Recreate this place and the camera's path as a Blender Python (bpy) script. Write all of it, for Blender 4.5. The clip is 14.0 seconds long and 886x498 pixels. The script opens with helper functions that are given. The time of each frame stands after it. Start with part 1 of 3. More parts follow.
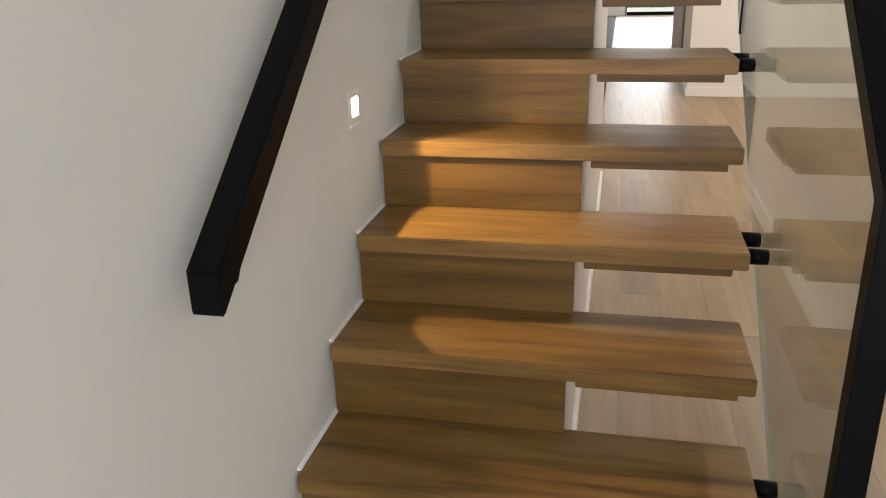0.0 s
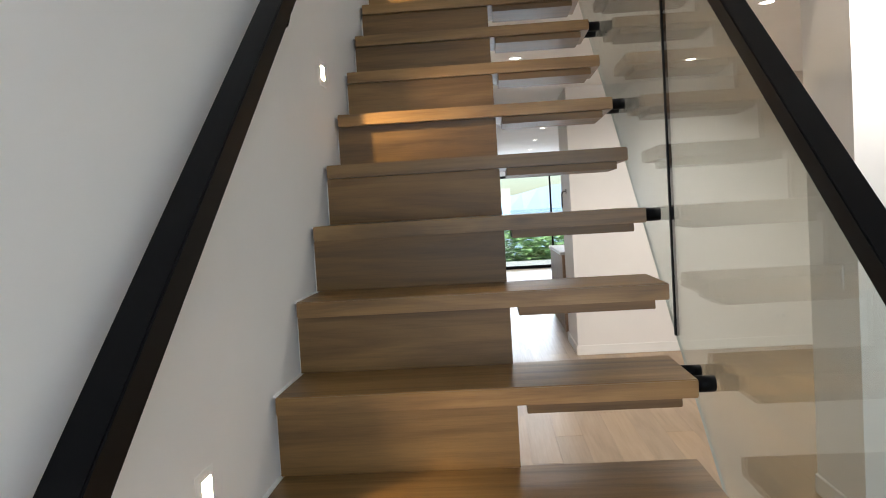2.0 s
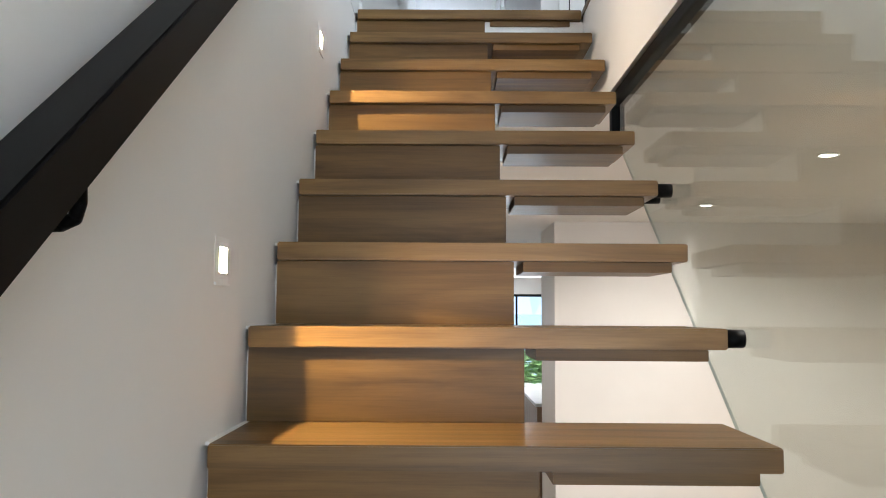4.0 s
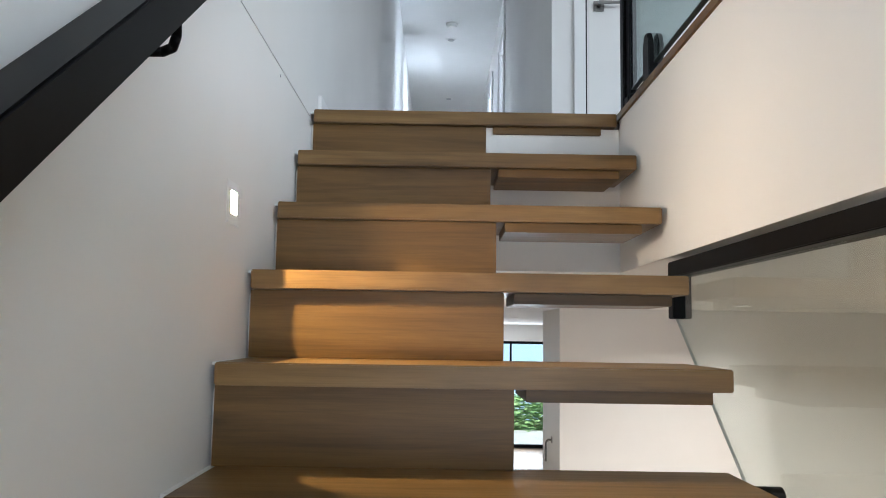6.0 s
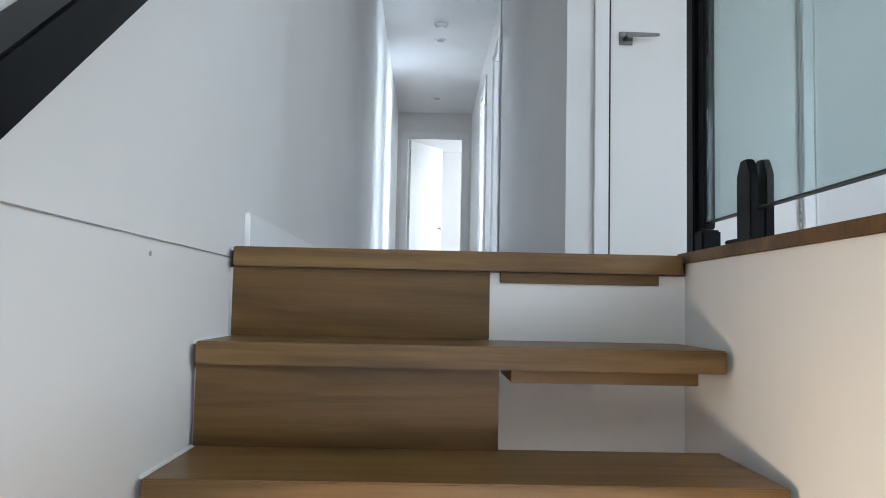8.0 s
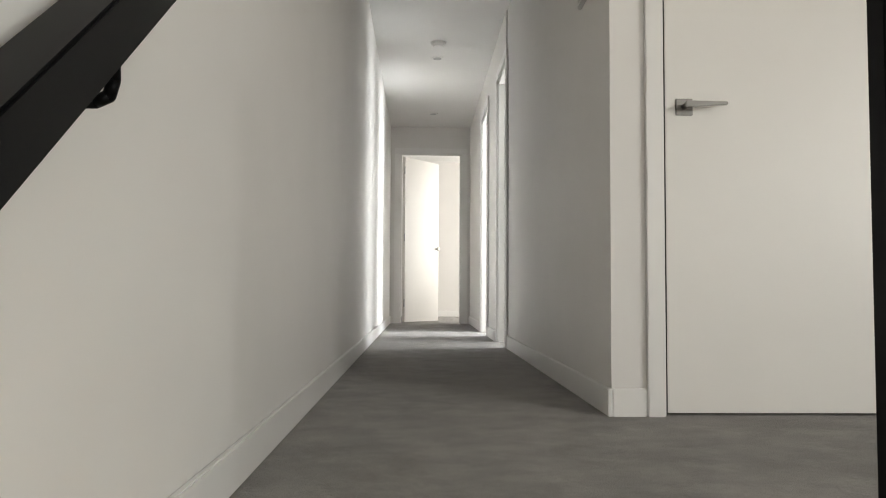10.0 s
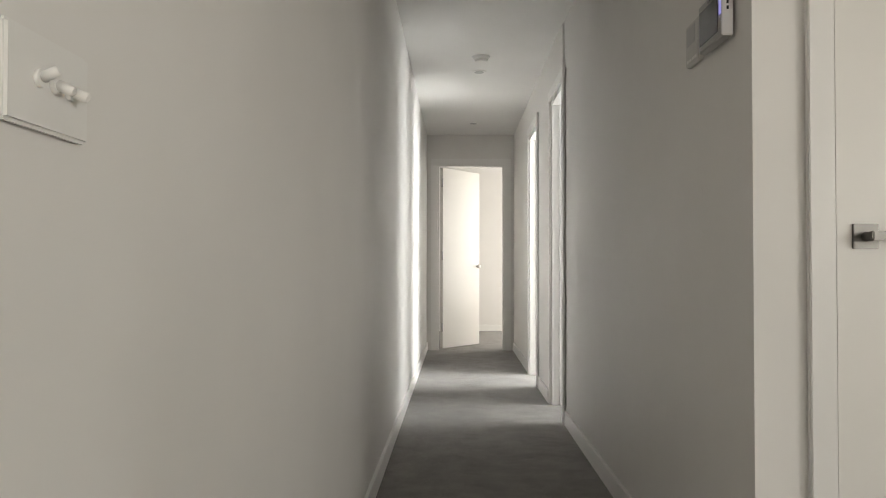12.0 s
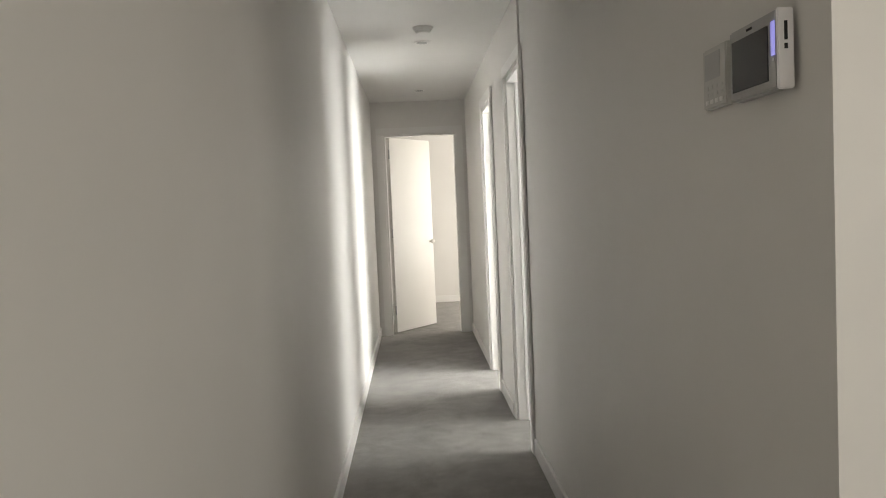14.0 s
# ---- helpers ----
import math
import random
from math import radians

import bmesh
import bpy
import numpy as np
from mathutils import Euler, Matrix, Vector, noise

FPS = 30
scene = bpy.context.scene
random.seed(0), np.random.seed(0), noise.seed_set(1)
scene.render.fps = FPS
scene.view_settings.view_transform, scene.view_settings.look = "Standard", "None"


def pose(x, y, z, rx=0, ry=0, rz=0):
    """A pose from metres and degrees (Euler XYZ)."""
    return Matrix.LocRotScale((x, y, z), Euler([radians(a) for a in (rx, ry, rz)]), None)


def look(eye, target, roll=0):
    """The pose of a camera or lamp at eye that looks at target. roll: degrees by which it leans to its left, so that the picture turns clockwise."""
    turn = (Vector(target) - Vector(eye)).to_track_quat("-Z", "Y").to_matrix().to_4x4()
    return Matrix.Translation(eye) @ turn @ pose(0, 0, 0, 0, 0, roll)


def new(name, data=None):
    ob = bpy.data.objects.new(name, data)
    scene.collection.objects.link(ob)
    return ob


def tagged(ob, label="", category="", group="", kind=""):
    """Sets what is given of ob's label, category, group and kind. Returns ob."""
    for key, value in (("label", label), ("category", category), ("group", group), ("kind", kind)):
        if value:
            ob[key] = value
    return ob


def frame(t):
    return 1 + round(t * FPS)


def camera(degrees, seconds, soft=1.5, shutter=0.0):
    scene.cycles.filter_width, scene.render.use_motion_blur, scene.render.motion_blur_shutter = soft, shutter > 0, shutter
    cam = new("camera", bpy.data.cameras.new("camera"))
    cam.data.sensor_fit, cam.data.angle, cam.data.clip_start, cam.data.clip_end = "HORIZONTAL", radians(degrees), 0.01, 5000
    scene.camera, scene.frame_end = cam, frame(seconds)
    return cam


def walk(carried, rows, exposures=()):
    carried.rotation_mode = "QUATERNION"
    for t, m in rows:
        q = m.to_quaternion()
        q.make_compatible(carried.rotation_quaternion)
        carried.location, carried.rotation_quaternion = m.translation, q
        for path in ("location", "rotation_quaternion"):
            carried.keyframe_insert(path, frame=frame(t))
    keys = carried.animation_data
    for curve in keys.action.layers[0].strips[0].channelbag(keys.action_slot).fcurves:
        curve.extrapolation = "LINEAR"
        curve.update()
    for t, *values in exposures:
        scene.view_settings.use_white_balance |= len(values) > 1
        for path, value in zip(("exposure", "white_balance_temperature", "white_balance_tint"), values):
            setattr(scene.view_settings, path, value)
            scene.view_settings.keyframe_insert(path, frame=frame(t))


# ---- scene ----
PATH = [
    (0, (0.632, -4.965, 1.417), (0.214, -3.139, 0.717), -1.6),
    (0.3, (0.632, -5.098, 1.468), (0.305, -3.338, 0.575), -2.1),
    (0.5, (0.634, -5.16, 1.518), (0.337, -3.356, 0.709), -1.4),
    (1, (0.589, -5.082, 1.595), (0.425, -3.111, 1.298), 1.3),
    (1.5, (0.511, -4.765, 1.538), (0.356, -2.774, 1.429), -0.0),
    (2, (0.514, -4.423, 1.54), (0.387, -2.429, 1.446), -3.4),
    (2.2, (0.523, -4.279, 1.56), (0.363, -2.285, 1.547), -4.2),
    (4.3, (0.388, -3.113, 1.99), (0.422, -1.119, 2.151), 1.7),
    (4.5, (0.426, -3.013, 2.031), (0.515, -1.02, 2.175), 1.4),
    (5, (0.452, -2.812, 2.212), (0.519, -0.82, 2.376), 0.6),
    (5.5, (0.427, -2.608, 2.377), (0.465, -0.62, 2.594), 1.1),
    (6, (0.409, -2.417, 2.531), (0.416, -0.428, 2.743), 0.9),
    (6.5, (0.391, -2.21, 2.675), (0.382, -0.219, 2.863), 1.2),
    (7, (0.412, -2.028, 2.79), (0.413, -0.034, 2.943), 2.1),
    (7.5, (0.417, -1.837, 2.947), (0.421, 0.159, 3.078), 1.9),
    (8, (0.414, -1.662, 3.114), (0.453, 0.333, 3.257), 1.2),
    (8.5, (0.402, -1.486, 3.268), (0.431, 0.509, 3.401), 1.5),
    (8.7, (0.404, -1.427, 3.316), (0.405, 0.569, 3.447), 1.6),
    (10.8, (0.336, -0.699, 3.84), (0.437, 1.297, 3.92), 0.2),
    (11, (0.357, -0.61, 3.898), (0.447, 1.387, 3.972), 0.9),
    (11.5, (0.335, -0.428, 4.021), (0.287, 1.571, 4.091), 0.7),
    (12, (0.325, -0.245, 4.157), (0.289, 1.754, 4.202), 0.1),
    (12.5, (0.349, -0.048, 4.264), (0.361, 1.952, 4.245), -0.6),
    (13, (0.367, 0.099, 4.335), (0.39, 2.097, 4.255), -2.8),
    (13.5, (0.351, 0.269, 4.442), (0.375, 2.266, 4.337), -2.9),
    (14, (0.38, 0.388, 4.536), (0.453, 2.384, 4.427), -2.5),
]
EXPOSURES = [(0.0, 0.7, 6750, 11), (0.5, 0.93, 6700, 11), (1.0, 0.58, 6200, 10), (1.5, 0.66, 6100, 9), (2.2, 0.84, 6050, 9), (4.4, 1.08, 6050, 9), (5.0, 1.06, 6000, 9), (7.5, 0.76, 5800, 8), (8.1, 0.87, 6050, 9), (8.5, 0.95, 7200, 11), (10.8, 0.57, 7700, 12), (11.5, 0.56, 7800, 12), (14.0, 0.48, 8100, 12)]
cam = camera(59.3, 14.0, soft=1.0)
walk(cam, [(t, look(eye, target, roll)) for t, eye, target, roll in PATH], EXPOSURES)

# measures of the stair and storeys
RISE, GOING, WIDTH, STEPS = 0.19, 0.245, 0.95, 17
TOP = RISE * STEPS            # upper floor
LOWC = 2.725                  # lower ceiling
HIGHC = 5.62                  # upper ceiling
WALL = -0.012                 # face of the stair wall

# ---- light ----
world = bpy.data.worlds.new("sky")
world.use_nodes = True
wn = world.node_tree.nodes
sky = wn.new("ShaderNodeTexSky")
sky.sky_type, sky.sun_disc = "NISHITA", False
sky.sun_elevation, sky.sun_rotation = radians(41), radians(261)
wn["Background"].inputs["Strength"].default_value = 0.15
world.node_tree.links.new(sky.outputs["Color"], wn["Background"].inputs["Color"])
scene.world = world


def area(name, eye, target, sx, sy, power, colour, spread=180):
    data = bpy.data.lights.new(name, "AREA")
    data.shape, data.size, data.size_y = "RECTANGLE", sx, sy
    data.energy, data.color, data.spread = power, colour, radians(spread)
    ob = new(name, data)
    ob.matrix_world = look(eye, target)
    return ob


sun_data = bpy.data.lights.new("sun", "SUN")
sun_data.energy, sun_data.angle, sun_data.color = 5.0, radians(0.6), (1.0, 0.95, 0.88)
sun = new("sun", sun_data)
sun.matrix_world = look((-25, -4, 22), (0, 0, 0))

STEP_POWER, STEP_GLOW, DOWN_POWER = 10.5, 4.2, 12.5
DAY = (0.88, 0.94, 1.0)
ROOM_DAY = (0.76, 0.87, 1.0)
# daylight in the window openings, all unseen and assumed except the garden glazing
area("window_light_upper", (4.55, -3.2, 4.7), (0, -3.0, 4.4), 2.6, 1.4, 80, DAY)
area("window_light_back", (2.6, -7.15, 4.7), (2.2, 0, 4.3), 2.4, 1.4, 34, DAY)
area("window_light_room_a", (3.05, 4.72, 4.5), (0, 4.70, 4.2), 1.2, 1.7, 62, ROOM_DAY)
area("window_light_room_b", (3.05, 6.15, 4.5), (0, 6.30, 4.2), 1.4, 1.7, 135, ROOM_DAY)
area("window_light_end_room", (2.45, 9.7, 4.5), (0, 9.7, 4.0), 2.0, 1.6, 44, DAY)
area("glazing_light", (1.6, 15.05, 1.3), (1.4, 0, 0.6), 2.2, 2.2, 68, DAY)
# added fill through an unseen south opening, set to brighten the lower risers
area("front_fill_light", (1.5, -7.15, 1.5), (1.0, 0, 0.9), 1.8, 2.2, 56, (0.90, 0.96, 1.0))

# ---- materials ----


def node_material(name, colour, rough, metal=0.0):
    m = bpy.data.materials.new(name)
    m.use_nodes = True
    nt = m.node_tree
    b = nt.nodes["Principled BSDF"]
    b.inputs["Base Color"].default_value = (*colour, 1)
    b.inputs["Roughness"].default_value = rough
    b.inputs["Metallic"].default_value = metal
    return m, nt, b


def coords(nt, scale=(1, 1, 1), kind="Object"):
    tc = nt.nodes.new("ShaderNodeTexCoord")
    mp = nt.nodes.new("ShaderNodeMapping")
    mp.inputs["Scale"].default_value = scale
    nt.links.new(tc.outputs[kind], mp.inputs["Vector"])
    return mp.outputs["Vector"]


def noise_tex(nt, vec, scale, detail=4.0, rough=0.55, distort=0.0):
    n = nt.nodes.new("ShaderNodeTexNoise")
    n.inputs["Scale"].default_value = scale
    n.inputs["Detail"].default_value = detail
    n.inputs["Roughness"].default_value = rough
    n.inputs["Distortion"].default_value = distort
    nt.links.new(vec, n.inputs["Vector"])
    return n.outputs["Fac"]


def ramp(nt, fac, stops):
    r = nt.nodes.new("ShaderNodeValToRGB")
    while len(r.color_ramp.elements) < len(stops):
        r.color_ramp.elements.new(0.5)
    for e, (pos, c) in zip(r.color_ramp.elements, stops):
        e.position, e.color = pos, (*c, 1)
    nt.links.new(fac, r.inputs["Fac"])
    return r.outputs["Color"]


def mix(nt, a, b, fac, mode="MIX"):
    n = nt.nodes.new("ShaderNodeMix")
    n.data_type, n.blend_type = "RGBA", mode
    if isinstance(fac, float):
        n.inputs["Factor"].default_value = fac
    else:
        nt.links.new(fac, n.inputs["Factor"])
    for s, v in ((6, a), (7, b)):
        if isinstance(v, tuple):
            n.inputs[s].default_value = (*v, 1)
        else:
            nt.links.new(v, n.inputs[s])
    return n.outputs[2]


def bump(nt, b, height, strength, distance):
    n = nt.nodes.new("ShaderNodeBump")
    n.inputs["Strength"].default_value = strength
    n.inputs["Distance"].default_value = distance
    nt.links.new(height, n.inputs["Height"])
    nt.links.new(n.outputs["Normal"], b.inputs["Normal"])


def random_shift(nt, vec, amount):
    """Shifts a pattern by the object's own random number."""
    info = nt.nodes.new("ShaderNodeObjectInfo")
    mul = nt.nodes.new("ShaderNodeMath")
    mul.operation = "MULTIPLY"
    mul.inputs[1].default_value = amount
    nt.links.new(info.outputs["Random"], mul.inputs[0])
    add = nt.nodes.new("ShaderNodeVectorMath")
    add.operation = "ADD"
    nt.links.new(vec, add.inputs[0])
    nt.links.new(mul.outputs[0], add.inputs[1])
    return add.outputs["Vector"], info.outputs["Random"]


def paint(name, colour, rough, grain=0.012):
    m, nt, b = node_material(name, colour, rough)
    v = coords(nt)
    big = noise_tex(nt, v, 1.3, 3)
    dark = tuple(c * 0.94 for c in colour)
    nt.links.new(ramp(nt, big, [(0.3, dark), (0.7, colour)]), b.inputs["Base Color"])
    bump(nt, b, noise_tex(nt, v, 260, 3), grain, 0.002)
    return m


def wood(name, dark, mid, light, scale, rough, along=0, figure=1.0):
    """Straight-grained timber: broad tone, growth streaks, hair-fine pores, a knot here and there."""
    m, nt, b = node_material(name, mid, rough)
    axes = lambda run, across: tuple(run if i == along else across for i in range(3))
    v, rnd = random_shift(nt, coords(nt, axes(0.9, 9.0)), 37.0)
    u, _ = random_shift(nt, coords(nt, axes(1.6, 60.0)), 53.0)
    bands = noise_tex(nt, v, scale, 4, 0.55, 0.9)
    streak = noise_tex(nt, u, scale, 5, 0.65, 0.35)
    pores = noise_tex(nt, u, scale * 5.5, 3, 0.7)
    col = ramp(nt, bands, [(0.30, dark), (0.5, mid), (0.72, light)])
    col = mix(nt, col, ramp(nt, streak, [(0.30, (0.58, 0.56, 0.53)), (0.48, (0.98, 0.98, 0.98)), (0.70, (1.16, 1.15, 1.13))]), 0.62 * figure, "MULTIPLY")
    col = mix(nt, col, ramp(nt, pores, [(0.33, (0.72, 0.70, 0.66)), (0.55, (1.04, 1.04, 1.04))]), 0.5 * figure, "MULTIPLY")
    tone = ramp(nt, rnd, [(0.0, (0.84, 0.85, 0.88)), (1.0, (1.12, 1.09, 1.04))])
    col = mix(nt, col, tone, 1.0, "MULTIPLY")
    knots, knt = coords(nt, axes(1.6, 5.0)), nt.nodes.new("ShaderNodeTexVoronoi")
    kv, _ = random_shift(nt, knots, 61.0)
    nt.links.new(kv, knt.inputs["Vector"])
    knt.inputs["Scale"].default_value = 0.7
    col = mix(nt, tuple(c * 0.35 for c in dark), col, ramp(nt, knt.outputs["Distance"], [(0.012, (0, 0, 0)), (0.06, (1, 1, 1))]))
    nt.links.new(col, b.inputs["Base Color"])
    gloss = nt.nodes.new("ShaderNodeMapRange")
    gloss.inputs["To Min"].default_value, gloss.inputs["To Max"].default_value = rough + 0.08, rough - 0.06
    nt.links.new(streak, gloss.inputs["Value"])
    nt.links.new(gloss.outputs["Result"], b.inputs["Roughness"])
    bump(nt, b, pores, 0.14, 0.0015)
    return m


M_WALL = paint("wall_paint", (0.79, 0.772, 0.748), 0.5)
M_CEIL = paint("ceiling_paint", (0.82, 0.812, 0.795), 0.8)
M_TRIM = paint("trim_gloss_paint", (0.84, 0.83, 0.81), 0.3, 0.015)
M_DOOR = paint("door_paint", (0.82, 0.80, 0.765), 0.35, 0.02)
M_OAK = wood("stained_oak", (0.098, 0.053, 0.0165), (0.182, 0.101, 0.0325), (0.255, 0.152, 0.056), 1.4, 0.36, figure=0.72)
# darker tone of the tread oak, for risers, packers and the capping
M_RISER = wood("darker_oak", (0.072, 0.036, 0.0085), (0.130, 0.068, 0.0172), (0.180, 0.100, 0.029), 1.4, 0.42, figure=0.72)
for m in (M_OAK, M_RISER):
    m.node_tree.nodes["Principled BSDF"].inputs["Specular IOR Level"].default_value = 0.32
M_FLOOR = wood("pale_oak_floor", (0.222, 0.148, 0.082), (0.265, 0.180, 0.102), (0.306, 0.214, 0.128), 1.2, 0.33, 1, 0.35)
M_BLACK = node_material("black_powder_coat", (0.0030, 0.0031, 0.0036), 0.42)[0]
M_BLACK.node_tree.nodes["Principled BSDF"].inputs["Specular IOR Level"].default_value = 0.09
M_STEEL = node_material("satin_nickel", (0.18, 0.174, 0.165), 0.40, 1.0)[0]
M_NICKEL = node_material("bright_nickel", (0.70, 0.68, 0.65), 0.35, 1.0)[0]
M_GREY = node_material("grey_plastic", (0.42, 0.42, 0.42), 0.4)[0]
M_WHITE = node_material("white_plastic", (0.80, 0.79, 0.77), 0.35)[0]
M_PALEGREY = node_material("pale_grey_plastic", (0.56, 0.55, 0.53), 0.4)[0]
M_GLOSSWHITE = node_material("gloss_white_plastic", (0.84, 0.83, 0.85), 0.2)[0]
M_SCREEN = node_material("dark_screen", (0.02, 0.02, 0.022), 0.12)[0]
M_RUBBER = node_material("black_rubber", (0.015, 0.015, 0.015), 0.7)[0]


def carpet():
    m, nt, b = node_material("grey_carpet", (0.16, 0.15, 0.14), 0.95)
    v = coords(nt)
    pile = noise_tex(nt, v, 420, 2)
    wear = noise_tex(nt, v, 7.0, 6, 0.65)
    col = ramp(nt, pile, [(0.3, (0.11, 0.102, 0.095)), (0.7, (0.32, 0.30, 0.282))])
    col = mix(nt, col, ramp(nt, wear, [(0.36, (0.74, 0.74, 0.74)), (0.64, (1.16, 1.155, 1.15))]), 1.0, "MULTIPLY")
    nt.links.new(col, b.inputs["Base Color"])
    bump(nt, b, pile, 0.6, 0.006)
    b.inputs["Sheen Weight"].default_value, b.inputs["Sheen Roughness"].default_value = 0.25, 0.4
    return m


def glass(name, tint):
    m = bpy.data.materials.new(name)
    m.use_nodes = True
    nt = m.node_tree
    nt.nodes.clear()
    out = nt.nodes.new("ShaderNodeOutputMaterial")
    clear = nt.nodes.new("ShaderNodeBsdfTransparent")
    clear.inputs["Color"].default_value = (*tint, 1)
    gloss = nt.nodes.new("ShaderNodeBsdfGlossy")
    gloss.inputs["Roughness"].default_value = 0.0
    face = nt.nodes.new("ShaderNodeLayerWeight")
    face.inputs["Blend"].default_value = 0.5
    fifth, fres = nt.nodes.new("ShaderNodeMath"), nt.nodes.new("ShaderNodeMath")
    fifth.operation, fres.operation = "POWER", "MULTIPLY_ADD"
    fifth.inputs[1].default_value = 4.5
    fres.inputs[1].default_value, fres.inputs[2].default_value = 0.95, 0.042
    nt.links.new(face.outputs["Facing"], fifth.inputs[0])
    nt.links.new(fifth.outputs[0], fres.inputs[0])
    mx = nt.nodes.new("ShaderNodeMixShader")
    nt.links.new(fres.outputs[0], mx.inputs[0])
    nt.links.new(clear.outputs[0], mx.inputs[1])
    nt.links.new(gloss.outputs[0], mx.inputs[2])
    nt.links.new(mx.outputs[0], out.inputs[0])
    return m


def glow(name, colour, strength):
    m = bpy.data.materials.new(name)
    m.use_nodes = True
    b = m.node_tree.nodes["Principled BSDF"]
    b.inputs["Base Color"].default_value = (0.8, 0.8, 0.8, 1)
    b.inputs["Emission Color"].default_value = (*colour, 1)
    b.inputs["Emission Strength"].default_value = strength
    return m


M_CARPET, M_GLASS, M_TINTED = carpet(), glass("clear_glass", (0.92, 0.955, 0.935)), glass("green_tinted_glass", (0.80, 0.875, 0.87))
M_EDGE = node_material("dark_glass_edge", (0.018, 0.026, 0.022), 0.3)[0]
M_FOOT = node_material("green_glass_edge", (0.30, 0.35, 0.32), 0.3)[0]
M_STEPGLOW = glow("step_light_glow", (1.0, 0.76, 0.44), 1.15)
M_DOWNGLOW = glow("downlight_glow", (1.0, 0.90, 0.76), 12.0)
M_BLUEGLOW = glow("blue_indicator", (0.18, 0.2, 1.0), 0.5)

# ---- mesh helpers ----


def add_box(bm, x0, x1, y0, y1, z0, z1, bevel=0.0, turn=None):
    made = bmesh.ops.create_cube(bm, size=1.0)
    vs = made["verts"]
    for v in vs:
        v.co = Vector(((x0 + x1) / 2 + v.co.x * (x1 - x0), (y0 + y1) / 2 + v.co.y * (y1 - y0), (z0 + z1) / 2 + v.co.z * (z1 - z0)))
    if bevel:
        es = list({e for v in vs for e in v.link_edges})
        r = bmesh.ops.bevel(bm, geom=es, offset=bevel, segments=2, affect="EDGES")
        vs = list({v for f in r["faces"] for v in f.verts} | {v for v in vs if v.is_valid})
    if turn:
        bmesh.ops.transform(bm, matrix=turn, verts=vs)
    return vs


def add_rod(bm, p, q, r, segments=20, bevel=0.0):
    p, q = Vector(p), Vector(q)
    m = Matrix.Translation((p + q) / 2) @ (q - p).to_track_quat("Z", "Y").to_matrix().to_4x4()
    made = bmesh.ops.create_cone(bm, cap_ends=True, segments=segments, radius1=r, radius2=r, depth=(q - p).length, matrix=m)
    if bevel:
        rim = [e for e in {e for v in made["verts"] for e in v.link_edges} if any(len(f.verts) > 4 for f in e.link_faces)]
        bmesh.ops.bevel(bm, geom=rim, offset=bevel, segments=2, affect="EDGES")


def sweep(bm, points, half_w, half_h, bevel=0.004, plumb=False):
    """A bar of rectangular section in the y-z plane through points, mitred at the bends. Each point: x, y, z."""
    pts = [Vector(p) for p in points]
    rings = []
    for i, p in enumerate(pts):
        d0 = (p - pts[i - 1]).normalized() if i else (pts[1] - p).normalized()
        d1 = (pts[i + 1] - p).normalized() if i + 1 < len(pts) else d0
        n0, n1 = Vector((0, -d0.z, d0.y)), Vector((0, -d1.z, d1.y))
        n = (n0 + n1).normalized()
        n *= half_h / max(0.2, n.dot(n0))
        if plumb and i == 0:
            n = Vector((0, 0, half_h / n0.z))
        x = Vector((half_w, 0, 0))
        rings.append([bm.verts.new(c) for c in (p - x - n, p + x - n, p + x + n, p - x + n)])
    for a, b in zip(rings, rings[1:]):
        for j in range(4):
            bm.faces.new((a[j], a[(j + 1) % 4], b[(j + 1) % 4], b[j]))
    bm.faces.new(rings[0][::-1])
    bm.faces.new(rings[-1])
    bmesh.ops.recalc_face_normals(bm, faces=bm.faces[:])
    if bevel:
        bmesh.ops.bevel(bm, geom=bm.edges[:], offset=bevel, segments=2, affect="EDGES")


def mesh_of(name, bm, material, smooth=False):
    me = bpy.data.meshes.new(name)
    bm.to_mesh(me)
    bm.free()
    me.materials.append(material)
    if smooth:
        for p in me.polygons:
            p.use_smooth = len(p.vertices) < 8
    return me


def part(name, bm, material, parent=None, label="", smooth=False):
    ob = new(name, mesh_of(name, bm, material, smooth))
    if parent:
        ob.parent = parent
    if label:
        ob["label"] = label
    return ob


def box_part(name, dims, material, parent=None, label="", bevel=0.002):
    bm = bmesh.new()
    add_box(bm, *dims, bevel=bevel)
    return part(name, bm, material, parent, label)


def thing(name, label, category, group="", kind="", at=(0, 0, 0)):
    ob = new(name)
    ob.empty_display_size = 0.1
    ob.location = at
    return tagged(ob, label, category, group, kind)


def wall(name, boxes, material, label="", bevel=0.0):
    bm = bmesh.new()
    for b in boxes:
        add_box(bm, *b, bevel=bevel)
    return tagged(part(name, bm, material), label, "wall", kind="structure")


def holed(axis, d0, d1, a0, a1, z0, z1, holes):
    """Boxes of a wall across an axis, from a0 to a1, with holes (from, to, bottom, top)."""
    out, at = [], a0
    for h0, h1, b, t in sorted(holes):
        out.append((at, h0, z0, z1))
        if b > z0:
            out.append((h0, h1, z0, b))
        if t < z1:
            out.append((h0, h1, t, z1))
        at = h1
    out.append((at, a1, z0, z1))
    if axis == "x":
        return [(d0, d1, p, q, r, s) for p, q, r, s in out]
    return [(p, q, d0, d1, r, s) for p, q, r, s in out]


# ---- structure ----
tagged(box_part("floor", (-0.4, 4.8, -7.2, 15.3, -0.12, -0.012), M_RUBBER, bevel=0), "dark underlay below the oak boards", "floor", kind="structure")
D1, D2 = (4.40, 5.02), (5.80, 6.47)
DOORH = TOP + 2.05

